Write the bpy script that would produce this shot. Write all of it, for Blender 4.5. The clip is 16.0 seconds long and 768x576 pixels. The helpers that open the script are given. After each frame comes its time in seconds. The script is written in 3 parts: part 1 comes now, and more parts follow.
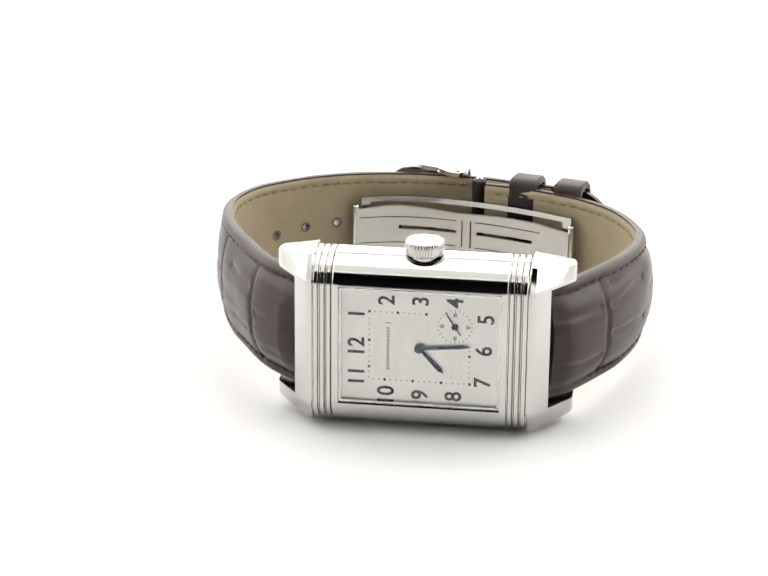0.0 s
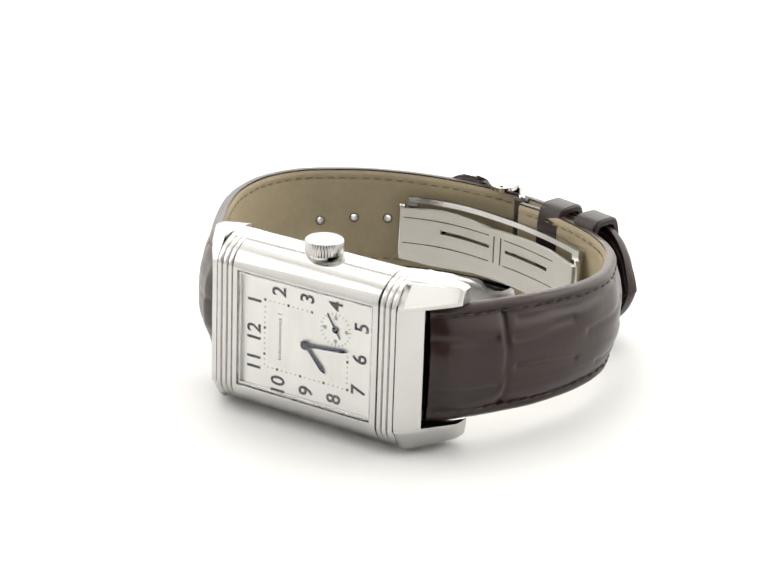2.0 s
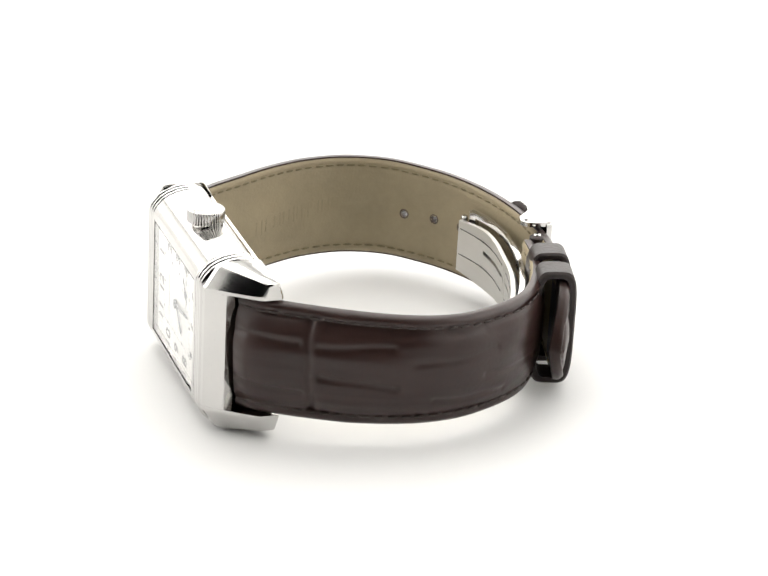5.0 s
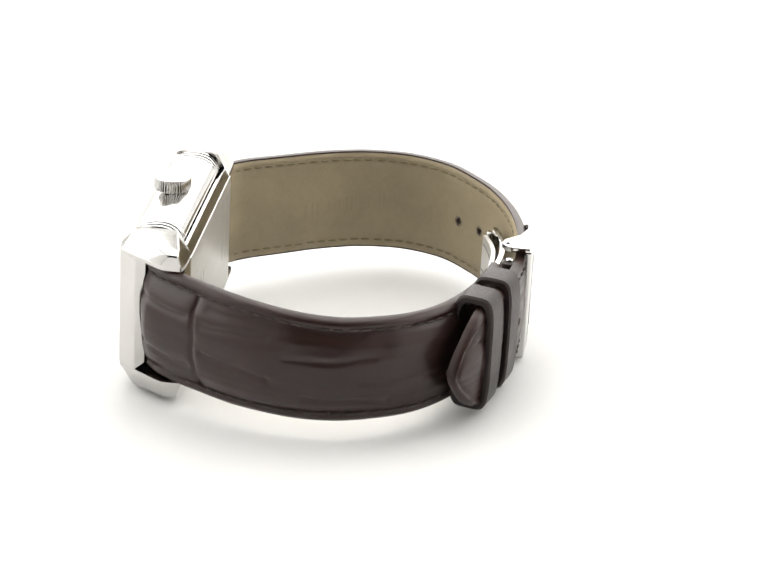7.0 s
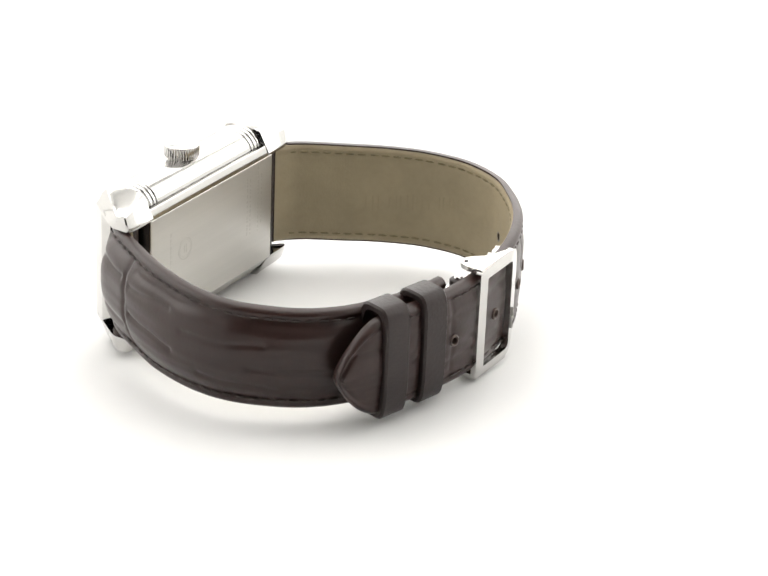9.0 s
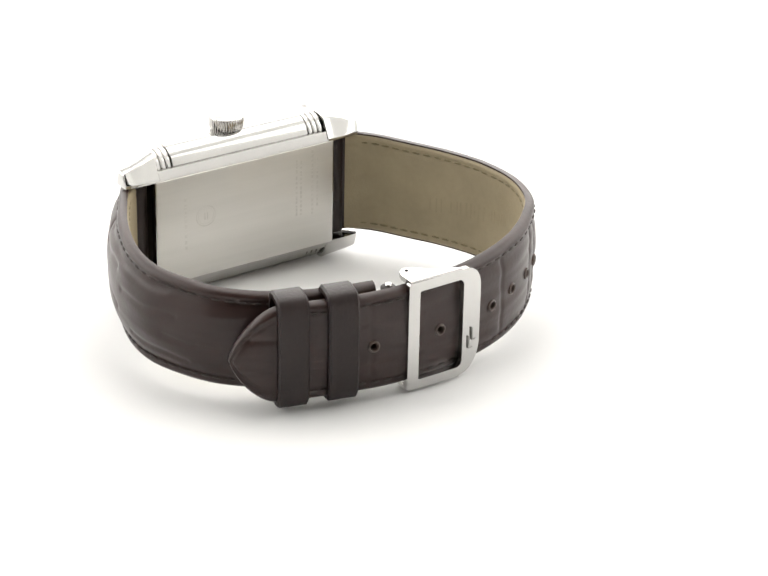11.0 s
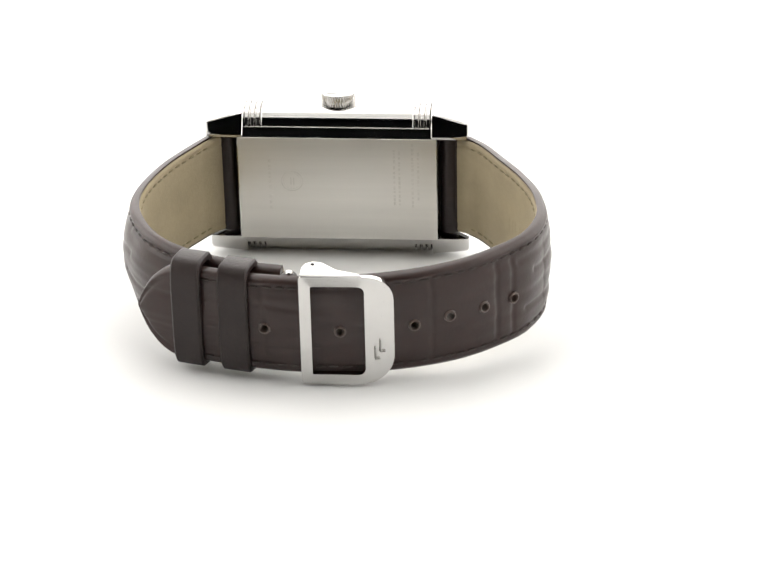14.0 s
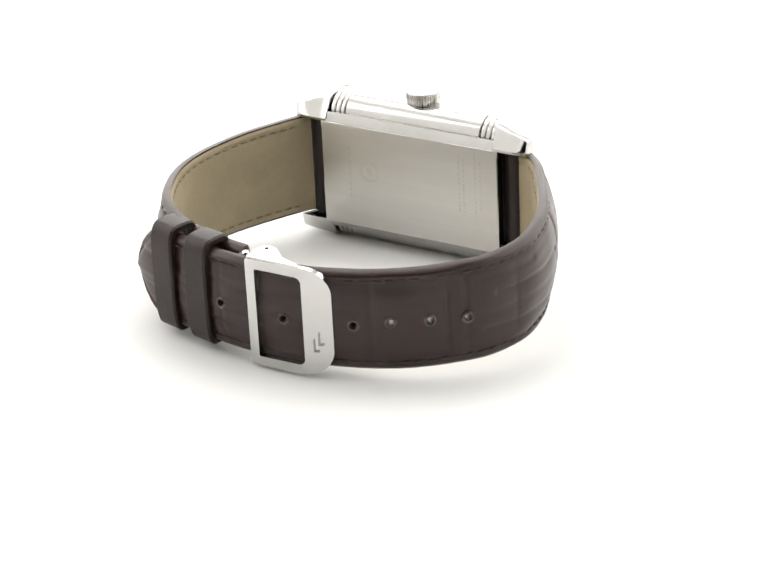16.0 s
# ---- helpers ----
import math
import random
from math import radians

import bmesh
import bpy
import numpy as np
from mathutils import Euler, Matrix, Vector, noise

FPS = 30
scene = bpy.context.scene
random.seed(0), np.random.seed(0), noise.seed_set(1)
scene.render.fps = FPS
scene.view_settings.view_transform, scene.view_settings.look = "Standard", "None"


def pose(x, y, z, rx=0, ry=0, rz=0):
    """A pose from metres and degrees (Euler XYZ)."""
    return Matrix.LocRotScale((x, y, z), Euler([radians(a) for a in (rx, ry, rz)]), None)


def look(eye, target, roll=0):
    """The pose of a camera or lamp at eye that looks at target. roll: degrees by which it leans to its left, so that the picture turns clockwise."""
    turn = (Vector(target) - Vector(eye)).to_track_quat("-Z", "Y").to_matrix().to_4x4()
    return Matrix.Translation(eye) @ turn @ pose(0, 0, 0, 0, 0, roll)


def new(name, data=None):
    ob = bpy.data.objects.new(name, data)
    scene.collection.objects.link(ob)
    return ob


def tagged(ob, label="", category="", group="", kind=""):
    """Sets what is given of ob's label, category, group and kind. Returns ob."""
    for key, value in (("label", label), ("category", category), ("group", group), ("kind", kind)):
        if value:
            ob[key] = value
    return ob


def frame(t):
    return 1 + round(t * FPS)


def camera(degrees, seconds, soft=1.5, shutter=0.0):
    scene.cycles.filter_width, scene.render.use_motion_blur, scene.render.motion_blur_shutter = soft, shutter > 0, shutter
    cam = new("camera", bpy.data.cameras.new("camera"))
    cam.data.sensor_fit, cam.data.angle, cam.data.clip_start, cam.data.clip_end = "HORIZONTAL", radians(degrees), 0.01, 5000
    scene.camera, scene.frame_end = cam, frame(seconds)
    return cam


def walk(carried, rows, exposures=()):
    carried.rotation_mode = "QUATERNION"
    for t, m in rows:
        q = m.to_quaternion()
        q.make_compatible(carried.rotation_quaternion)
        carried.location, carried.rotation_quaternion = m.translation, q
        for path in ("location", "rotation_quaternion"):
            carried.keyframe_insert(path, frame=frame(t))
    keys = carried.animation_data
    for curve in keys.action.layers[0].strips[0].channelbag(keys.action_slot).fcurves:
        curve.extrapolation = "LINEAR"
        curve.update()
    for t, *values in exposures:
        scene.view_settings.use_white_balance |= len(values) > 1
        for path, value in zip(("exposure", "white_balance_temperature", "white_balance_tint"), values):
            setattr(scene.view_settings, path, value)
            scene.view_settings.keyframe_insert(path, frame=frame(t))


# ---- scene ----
cam = camera(17.0, 16.0, soft=1.6)
EYE = pose(0.0, -0.3913, 0.1799, 66.16, 0.431, -0.158)
walk(cam, [(0.0, EYE), (16.0, EYE)])

# ---- light: a glowing photo tent, open towards the camera ----
world = bpy.data.worlds.new("studio_dark")
scene.world = world
world.use_nodes = True
world.node_tree.nodes["Background"].inputs["Color"].default_value = (0.6, 0.62, 0.65, 1)
world.node_tree.nodes["Background"].inputs["Strength"].default_value = 0.03
scene.view_settings.exposure = -0.03


def softbox(name, m, sx, sy, watts, colour=(1.0, 0.985, 0.96)):
    data = bpy.data.lights.new(name, "AREA")
    data.shape, data.size, data.size_y, data.energy, data.color = "RECTANGLE", sx, sy, watts, colour
    ob = new(name, data)
    ob.matrix_world = m
    return ob


softbox("softbox_overhead", look((0.0, 0.16, 0.60), (0.0, 0.161, 0.0)), 0.56, 0.46, 1.75)
softbox("softbox_left", look((-0.385, 0.10, 0.29), (0.0, 0.10, 0.29)), 0.52, 0.42, 1.15)
softbox("softbox_right", look((0.385, 0.10, 0.29), (0.0, 0.10, 0.29)), 0.52, 0.42, 1.15)
softbox("softbox_back", look((0.0, 0.465, 0.31), (0.0, 0.0, 0.31)), 0.74, 0.44, 2.3)


# ---- materials ----
def material(name, colour, rough=0.5, metal=0.0, vary=0.0, scale=300.0, bump=0.0, bump_scale=900.0,
             stretch=(1, 1, 1), rough_vary=0.0, spec=0.5, coat=0.0, sheen=0.0):
    """A Principled material with noise in colour, roughness and relief; noise scales are per metre."""
    m = bpy.data.materials.new(name)
    m.use_nodes = True
    n, l = m.node_tree.nodes, m.node_tree.links
    b = n["Principled BSDF"]
    b.inputs["Base Color"].default_value = (*colour, 1)
    b.inputs["Roughness"].default_value = rough
    b.inputs["Metallic"].default_value = metal
    b.inputs["Specular IOR Level"].default_value = spec
    b.inputs["Coat Weight"].default_value = coat
    b.inputs["Sheen Weight"].default_value = sheen
    co = n.new("ShaderNodeTexCoord")
    mp = n.new("ShaderNodeMapping")
    mp.inputs["Scale"].default_value = stretch
    l.new(co.outputs["Object"], mp.inputs["Vector"])

    def noise_at(sc, detail):
        t = n.new("ShaderNodeTexNoise")
        t.inputs["Scale"].default_value = sc
        t.inputs["Detail"].default_value = detail
        l.new(mp.outputs["Vector"], t.inputs["Vector"])
        return t

    if vary:
        big, fine = noise_at(scale, 3), noise_at(scale * 7, 2)
        mix = n.new("ShaderNodeMix")
        mix.data_type = "RGBA"
        add = n.new("ShaderNodeMath")
        add.operation = "MULTIPLY_ADD"
        add.inputs[1].default_value = 0.4
        l.new(fine.outputs["Fac"], add.inputs[0])
        l.new(big.outputs["Fac"], add.inputs[2])
        ramp = n.new("ShaderNodeMapRange")
        ramp.inputs["From Min"].default_value, ramp.inputs["From Max"].default_value = 0.45, 0.95
        l.new(add.outputs[0], ramp.inputs["Value"])
        l.new(ramp.outputs["Result"], mix.inputs["Factor"])
        mix.inputs["A"].default_value = (*[c * (1 - vary) for c in colour], 1)
        mix.inputs["B"].default_value = (*[min(1, c * (1 + vary)) for c in colour], 1)
        l.new(mix.outputs["Result"], b.inputs["Base Color"])
    if rough_vary:
        rn = noise_at(scale * 2, 3)
        rr = n.new("ShaderNodeMapRange")
        rr.inputs["To Min"].default_value, rr.inputs["To Max"].default_value = rough - rough_vary, rough + rough_vary
        l.new(rn.outputs["Fac"], rr.inputs["Value"])
        l.new(rr.outputs["Result"], b.inputs["Roughness"])
    if bump:
        bn = noise_at(bump_scale, 4)
        bp = n.new("ShaderNodeBump")
        bp.inputs["Strength"].default_value = bump
        bp.inputs["Distance"].default_value = 0.0002
        l.new(bn.outputs["Fac"], bp.inputs["Height"])
        l.new(bp.outputs["Normal"], b.inputs["Normal"])
    return m


STEEL = material("polished_steel", (0.565, 0.555, 0.54), 0.09, 1.0, vary=0.03, scale=120, rough_vary=0.04, bump=0.02, bump_scale=200)
BRUSHED = material("brushed_steel", (0.58, 0.565, 0.535), 0.43, 1.0, vary=0.05, scale=150, bump=0.10, bump_scale=2500, stretch=(0.04, 1, 1), rough_vary=0.05)
ENGRAVED = material("engraved_steel", (0.54, 0.525, 0.495), 0.5, 1.0, vary=0.08, scale=300)
LEATHER = material("brown_alligator_leather", (0.0265, 0.0128, 0.0108), 0.31, spec=0.38, vary=0.16, scale=70, bump=0.12, bump_scale=1500, rough_vary=0.05)
LEATHER_DARK = material("dark_brown_leather_loop", (0.022, 0.0145, 0.0135), 0.38, spec=0.28, vary=0.22, scale=160, bump=0.28, bump_scale=1600, rough_vary=0.06)
# base lightened to paint in the highlight round each punched hole
RIM = material("glossy_hole_edge_highlight", (0.085, 0.060, 0.050), 0.30, spec=0.5, vary=0.2, scale=500)
EMBOSSED = material("pressed_lining_leather", (0.288, 0.235, 0.147), 0.61, vary=0.08, scale=200)
LINING = material("tan_lining_leather", (0.300, 0.246, 0.155), 0.62, vary=0.10, scale=140, bump=0.25, bump_scale=2600, rough_vary=0.06)
THREAD = material("dark_thread", (0.030, 0.020, 0.018), 0.7, vary=0.2, scale=900)
THREAD_TAN = material("olive_thread", (0.18, 0.145, 0.08), 0.7, vary=0.2, scale=900)
SILVER = material("silvered_dial", (0.90, 0.885, 0.85), 0.38, 0.6, vary=0.03, scale=300, bump=0.05, bump_scale=4000)
GUILLOCHE = material("engine_turned_dial", (0.88, 0.865, 0.825), 0.36, 0.6, vary=0.05, scale=500, bump=0.55, bump_scale=3500, stretch=(1, 1, 0.25))
INK = material("black_dial_print", (0.020, 0.018, 0.018), 0.45, vary=0.1, scale=900)
INK_GREY = material("grey_dial_print", (0.36, 0.35, 0.33), 0.5, vary=0.1, scale=900)
BLUED = material("blued_steel", (0.020, 0.028, 0.050), 0.26, 1.0, vary=0.1, scale=600)
# paints the shade inside the slot ends; also colours the hinge pins
NEAR_BLACK = material("near_black", (0.012, 0.010, 0.010), 0.8, vary=0.2, scale=900)
PAPER = material("white_sheet", (0.695, 0.692, 0.686), 0.75, vary=0.01, scale=6, bump=0.03, bump_scale=500)
FABRIC = material("white_tent_fabric", (0.88, 0.88, 0.87), 0.9, vary=0.02, scale=20, bump=0.1, bump_scale=700)
ROOM = material("dark_studio_wall", (0.035, 0.035, 0.037), 0.9, vary=0.1, scale=3)

GLASS = bpy.data.materials.new("sapphire_glass")
GLASS.use_nodes = True
g = GLASS.node_tree.nodes["Principled BSDF"]
g.inputs["Base Color"].default_value = (1, 1, 1, 1)
g.inputs["Roughness"].default_value = 0.0
g.inputs["IOR"].default_value = 1.45
g.inputs["Transmission Weight"].default_value = 1.0


# ---- mesh helpers (watch parts are drawn in millimetres) ----
def part(name, bm, mat, parent=None, label="", smooth=False, k=0.001):
    bmesh.ops.recalc_face_normals(bm, faces=bm.faces)
    if k != 1:
        bmesh.ops.scale(bm, vec=(k, k, k), verts=bm.verts)
    me = bpy.data.meshes.new(name)
    bm.to_mesh(me)
    bm.free()
    me.materials.append(mat)
    if smooth:
        for f in me.polygons:
            f.use_smooth = True
        me.set_sharp_from_angle(angle=radians(smooth if smooth is not True else 35))
    ob = new(name, me)
    ob.parent = parent
    return tagged(ob, label)


def bevel(bm, w, segments=2, angle=20):
    edges = [e for e in bm.edges if len(e.link_faces) == 2 and e.calc_face_angle(0) > radians(angle)]
    bmesh.ops.bevel(bm, geom=edges, offset=w, segments=segments, profile=0.6, affect="EDGES", clamp_overlap=True)
    return bm


def box(bm, x0, x1, y0, y1, z0, z1):
    m = Matrix.LocRotScale(((x0 + x1) / 2, (y0 + y1) / 2, (z0 + z1) / 2), None, (x1 - x0, y1 - y0, z1 - z0))
    bmesh.ops.create_cube(bm, size=1, matrix=m)
    return bm


def loft(bm, rings, caps=True, closed=True):
    """Skins rings of equal count; returns the vertices."""
    vs = [[bm.verts.new(p) for p in r] for r in rings]
    n = len(vs[0])
    for a, b in zip(vs, vs[1:]):
        for i in range(n if closed else n - 1):
            j = (i + 1) % n
            bm.faces.new((a[i], a[j], b[j], b[i]))
    if caps:
        bm.faces.new(vs[0])
        bm.faces.new(vs[-1][::-1])
    return vs


def lathe(bm, profile, centre, n=40):
    """Turns (radius, height) pairs about the z axis at centre."""
    cx, cy = centre
    rings = [[(cx + r * math.cos(2 * math.pi * i / n), cy + r * math.sin(2 * math.pi * i / n), h) for i in range(n)] for r, h in profile]
    return loft(bm, rings)


def prism(bm, outline, y0, y1):
    """An outline of (x, z) pairs made solid from y0 to y1."""
    return loft(bm, [[(x, y0, z) for x, z in outline], [(x, y1, z) for x, z in outline]])


def spline(points, count):
    """Even steps along a Catmull-Rom curve through 2D points: place, direction and length run so far."""
    p = [Vector(q) for q in points]
    p = [2 * p[0] - p[1]] + p + [2 * p[-1] - p[-2]]
    fine = []
    for a, b, c, d in zip(p, p[1:], p[2:], p[3:]):
        for i in range(24):
            t = i / 24
            fine.append(0.5 * (2 * b + (c - a) * t + (2 * a - 5 * b + 4 * c - d) * t * t + (3 * b - a - 3 * c + d) * t ** 3))
    fine.append(p[-2])
    run = [0.0]
    for a, b in zip(fine, fine[1:]):
        run.append(run[-1] + (b - a).length)
    xs = np.interp(np.linspace(0, run[-1], count), run, [q.x for q in fine])
    ys = np.interp(np.linspace(0, run[-1], count), run, [q.y for q in fine])
    s = np.linspace(0, run[-1], count)
    tx, ty = np.gradient(xs, s), np.gradient(ys, s)
    ln = np.hypot(tx, ty)
    return xs, ys, tx / ln, ty / ln, s


# ---- setting ----
def build_setting():
    # one white sheet: table top that sweeps up behind
    bm = bmesh.new()
    prof = [(-1.6, 0.0), (-0.8, 0.0), (-0.3, 0.0), (0.0, 0.0), (0.2, 0.0), (0.34, 0.0)]
    prof += [(0.34 + 0.15 * math.sin(a), 0.15 - 0.15 * math.cos(a)) for a in [radians(d) for d in range(9, 91, 9)]] + [(0.49, 0.62)]
    loft(bm, [[(x, y, z) for y, z in prof] for x in (-1.5, -0.42, 0.0, 0.42, 1.5)], caps=False, closed=False)
    tagged(part("ground", bm, PAPER, smooth=True, k=1), "seamless matte white photo table sheet", "table sheet", kind="structure")
    # tent: sides, roof and front flaps with an opening for the camera
    def panel(name, x0, x1, y0, y1, z0, z1):
        ob = part(name, box(bmesh.new(), x0, x1, y0, y1, z0, z1), FABRIC, k=1)
        return tagged(ob, "white diffusing fabric of the photo tent", "tent wall", kind="structure")
    panel("wall_west", -0.405, -0.400, -0.335, 0.50, 0.002, 0.62)
    panel("wall_east", 0.400, 0.405, -0.335, 0.50, 0.002, 0.62)
    panel("ceiling", -0.405, 0.405, -0.335, 0.50, 0.622, 0.628)
    panel("wall_south_1", -0.400, -0.300, -0.340, -0.335, 0.002, 0.62)
    panel("wall_south_2", 0.240, 0.400, -0.340, -0.335, 0.002, 0.62)
    panel("wall_south_3", -0.298, 0.238, -0.340, -0.335, 0.48, 0.62)
    # dark studio behind the camera
    bm = box(bmesh.new(), -1.6, 1.6, -1.7, 1.2, -0.02, 1.6)
    bmesh.ops.reverse_faces(bm, faces=bm.faces)
    tagged(part("studio_wall", bm, ROOM, k=1), "dark unlit studio walls round the photo tent", "wall", kind="structure")


build_setting()


# ---- the wristwatch: x from 12 to 6 o'clock, y from dial to back, z from 9 to 3 o'clock ----
watch = tagged(new("wristwatch"), "rectangular steel wristwatch with brown alligator strap lying on its side", "wristwatch")


def case_profile(inset, recess):
    """Outline (y, z) of the swivel case, drawn in by inset; recess is the depth of the window floor."""
    top = [(-0.45, 9.5), (-0.4, 10.1), (-0.15, 10.8), (0.35, 11.6), (1.1, 12.4), (2.2, 13.1), (3.5, 13.6), (4.8, 13.85), (6.0, 13.9),
           (7.2, 13.65), (8.2, 13.1), (9.0, 12.2), (9.45, 11.2), (9.55, 10.4)]
    out = []
    for y, z in top:
        ny, nz = (y - 4.5) / 5.2, max(0.0, (z - 9.0) / 4.9)
        ln = math.hypot(ny, nz) or 1
        out.append((y - inset * ny / ln, z - inset * nz / ln))
    low = [(y, -z) for y, z in reversed(out)]
    front = out[0][0]
    f = front + recess
    return out + low + [(f, -9.4), (f, 9.4)]


def build_case():
    bm = bmesh.new()
    # ridged ends: three rounded gadroons between four grooves
    ridge = []
    for k in range(3):
        x0 = 13.40 + k * 1.0
        for j, d in ((-0.03, 0.5), (0.05, 0.5), (0.15, 0.12), (0.25, 0.01), (0.49, 0.0), (0.73, 0.01), (0.83, 0.12)):
            ridge.append((x0 + j, d))
    ridge += [(16.36, 0.5), (16.46, 0.5)]
    right = [(12.40, 0.0, 1.9), (12.401, 0.0, 0.0), (13.2, 0.0, 0.0), (13.3, 0.06, 0.0)] + [(x, d, 0.0) for x, d in ridge]
    stations = [(-x, d, r) for x, d, r in reversed(right)] + right
    loft(bm, [[(x, y, z) for y, z in case_profile(d, r)] for x, d, r in stations])
    body = part("swivel_case", bm, STEEL, watch, "polished steel case with ridged ends", smooth=28)

    # crystal
    bm = box(bmesh.new(), -12.3, 12.3, -0.35, -0.06, -9.3, 9.3)
    bevel(bm, 0.08)
    glass = part("crystal", bm, GLASS, body, "clear flat watch glass")
    glass.visible_shadow = False
    # slim inner frame between glass and dial
    bm = bmesh.new()
    for x0, x1, z0, z1 in ((-12.36, 12.36, 8.95, 9.35), (-12.36, 12.36, -9.35, -8.95), (-12.36, -11.96, -8.95, 8.95), (11.96, 12.36, -8.95, 8.95)):
        box(bm, x0, x1, -0.03, 0.55, z0, z1)
    part("rehaut", bm, STEEL, body)
    return body


def build_carriage():
    """The cradle that holds the case: back plate with sloping edges, and the four lugs."""
    bm = bmesh.new()
    prof = [(9.66, 11.2), (10.16, 11.2), (10.96, 9.6), (10.96, -9.8), (10.16, -11.0), (9.66, -11.0)]
    loft(bm, [[(x, y, z) for y, z in prof] for x in (-17.5, -16.8, 16.8, 17.5)])
    bevel(bm, 0.15)
    plate = part("carriage", bm, STEEL, watch, "steel cradle behind the swivel case", smooth=30)
    bm = box(bmesh.new(), -17.35, 17.35, 10.6, 11.1, -9.7, 9.6)
    bevel(bm, 0.12)
    back = part("back_plate", bm, BRUSHED, plate, "brushed steel back plate", smooth=30)
    # faint engraving: a ring with bars, and columns of small bars
    bm = bmesh.new()
    n = 40
    for r0, r1 in ((1.75, 1.95), (1.45, 1.52)):
        loft(bm, [[(8.0 + r * math.cos(2 * math.pi * i / n), y, 1.4 + r * math.sin(2 * math.pi * i / n)) for i in range(n)]
                  for r, y in ((r0, 11.09), (r0, 11.12), (r1, 11.12), (r1, 11.09))], caps=False)
    box(bm, 7.6, 7.8, 11.08, 11.12, 0.7, 2.1)
    box(bm, 8.1, 8.3, 11.08, 11.12, 0.7, 2.1)
    part("engraved_mark", bm, ENGRAVED, plate)
    rnd = random.Random(5)
    for x, z0, z1, w in ((11.9, -4.0, 5.0, 0.45), (-10.0, -3.0, 7.4, 0.35), (-10.9, -3.0, 7.2, 0.35), (-13.2, -3.4, 8.4, 0.4), (-14.2, -2.0, 7.6, 0.35)):
        z = z0
        while z < z1:
            ln = rnd.uniform(0.3, 0.75)
            part("engraved_bar", box(bmesh.new(), x - w / 2, x + w / 2, 11.08, 11.115, z, z + ln), ENGRAVED, plate)
            z += ln + rnd.uniform(0.15, 0.5)

    def front_at(x):
        return float(np.interp(x, [16.48, 17.4, 19.6, 22.3, 23.0], [-0.2, -0.05, 2.8, 6.5, 7.6]))

    def section(x, z0, s, shrink=0.0):
        # flat front, a sloping facet up to the crest, rounded over to the back
        f, b = front_at(x) + shrink, 10.95 - max(0.0, x - 21.0) * 0.15 - shrink
        t = 13.8 - max(0.0, x - 16.5) * 0.25 - shrink
        w, k = b - f, t - 10.2
        pts = ((f, z0), (f, 10.1), (f + 0.01 * w, 10.2), (f + 0.03 * w, 10.2 + 0.06 * k), (f + 0.19 * w, 10.2 + 0.88 * k), (f + 0.22 * w, 10.2 + 0.95 * k), (f + 0.30 * w, t),
               (f + 0.72 * w, t), (f + 0.80 * w, t - 0.05 * k), (f + 0.83 * w, t - 0.12 * k), (b - 0.025 * w, 10.2 + 0.08 * k), (b - 0.01 * w, 10.2), (b, 10.0), (b, z0))
        return [(x * s[0], y, z * s[1]) for y, z in pts]

    for sx in (-1, 1):
        # cross bar between the lugs, in front of the strap's end
        bm = bmesh.new()
        loft(bm, [[(sx * x, front_at(x), z) if k < 2 else (sx * min(x, 19.1), 4.2, z) for k, z in ((0, -9.6), (1, 9.6), (2, 9.6), (3, -9.6))]
                  for x in (16.48, 17.0, 17.4, 18.5, 19.55)])
        bevel(bm, 0.14)
        part("cross_bar", bm, STEEL, plate, smooth=30)
        bm = bmesh.new()
        lathe(bm, [(1.3, -9.2), (1.75, -9.0), (1.75, 9.0), (1.3, 9.2)], (sx * 19.5, 7.9), 28)
        part("leather_sleeve", bm, LEATHER_DARK, plate, "leather end rolled round the spring bar", smooth=40)
        for sz in (-1, 1):
            bm = bmesh.new()
            loft(bm, [section(x, 9.58, (sx, sz), k) for x, k in ((16.48, 0.12), (16.6, 0.0), (17.4, 0.0), (18.5, 0.0), (19.6, 0.0), (21.0, 0.0), (22.4, 0.0), (22.75, 0.08), (22.95, 0.3))])
            part("lug", bm, STEEL, plate, smooth=18)
    return plate


def build_crown():
    bm = bmesh.new()
    n, rings = 40 * 4, []
    for r, h, tooth in ((2.2, 12.6, 0), (2.2, 13.75, 0), (2.85, 13.85, 0.0), (3.02, 14.0, 0.16), (3.02, 15.75, 0.16), (2.88, 15.95, 0.0), (2.5, 16.15, 0), (1.6, 16.35, 0), (0.5, 16.42, 0)):
        ring = []
        for i in range(n):
            a = 2 * math.pi * i / n
            rr = r - tooth * (1 if i % 4 in (0,) else 0.25 if i % 4 in (1, 3) else 0)
            ring.append((0.1 + rr * math.cos(a), 4.6 + rr * math.sin(a), h))
        rings.append(ring)
    loft(bm, rings)
    part("crown", bm, STEEL, watch, "knurled steel winding crown", smooth=35)


build_case()
build_carriage()
build_crown()


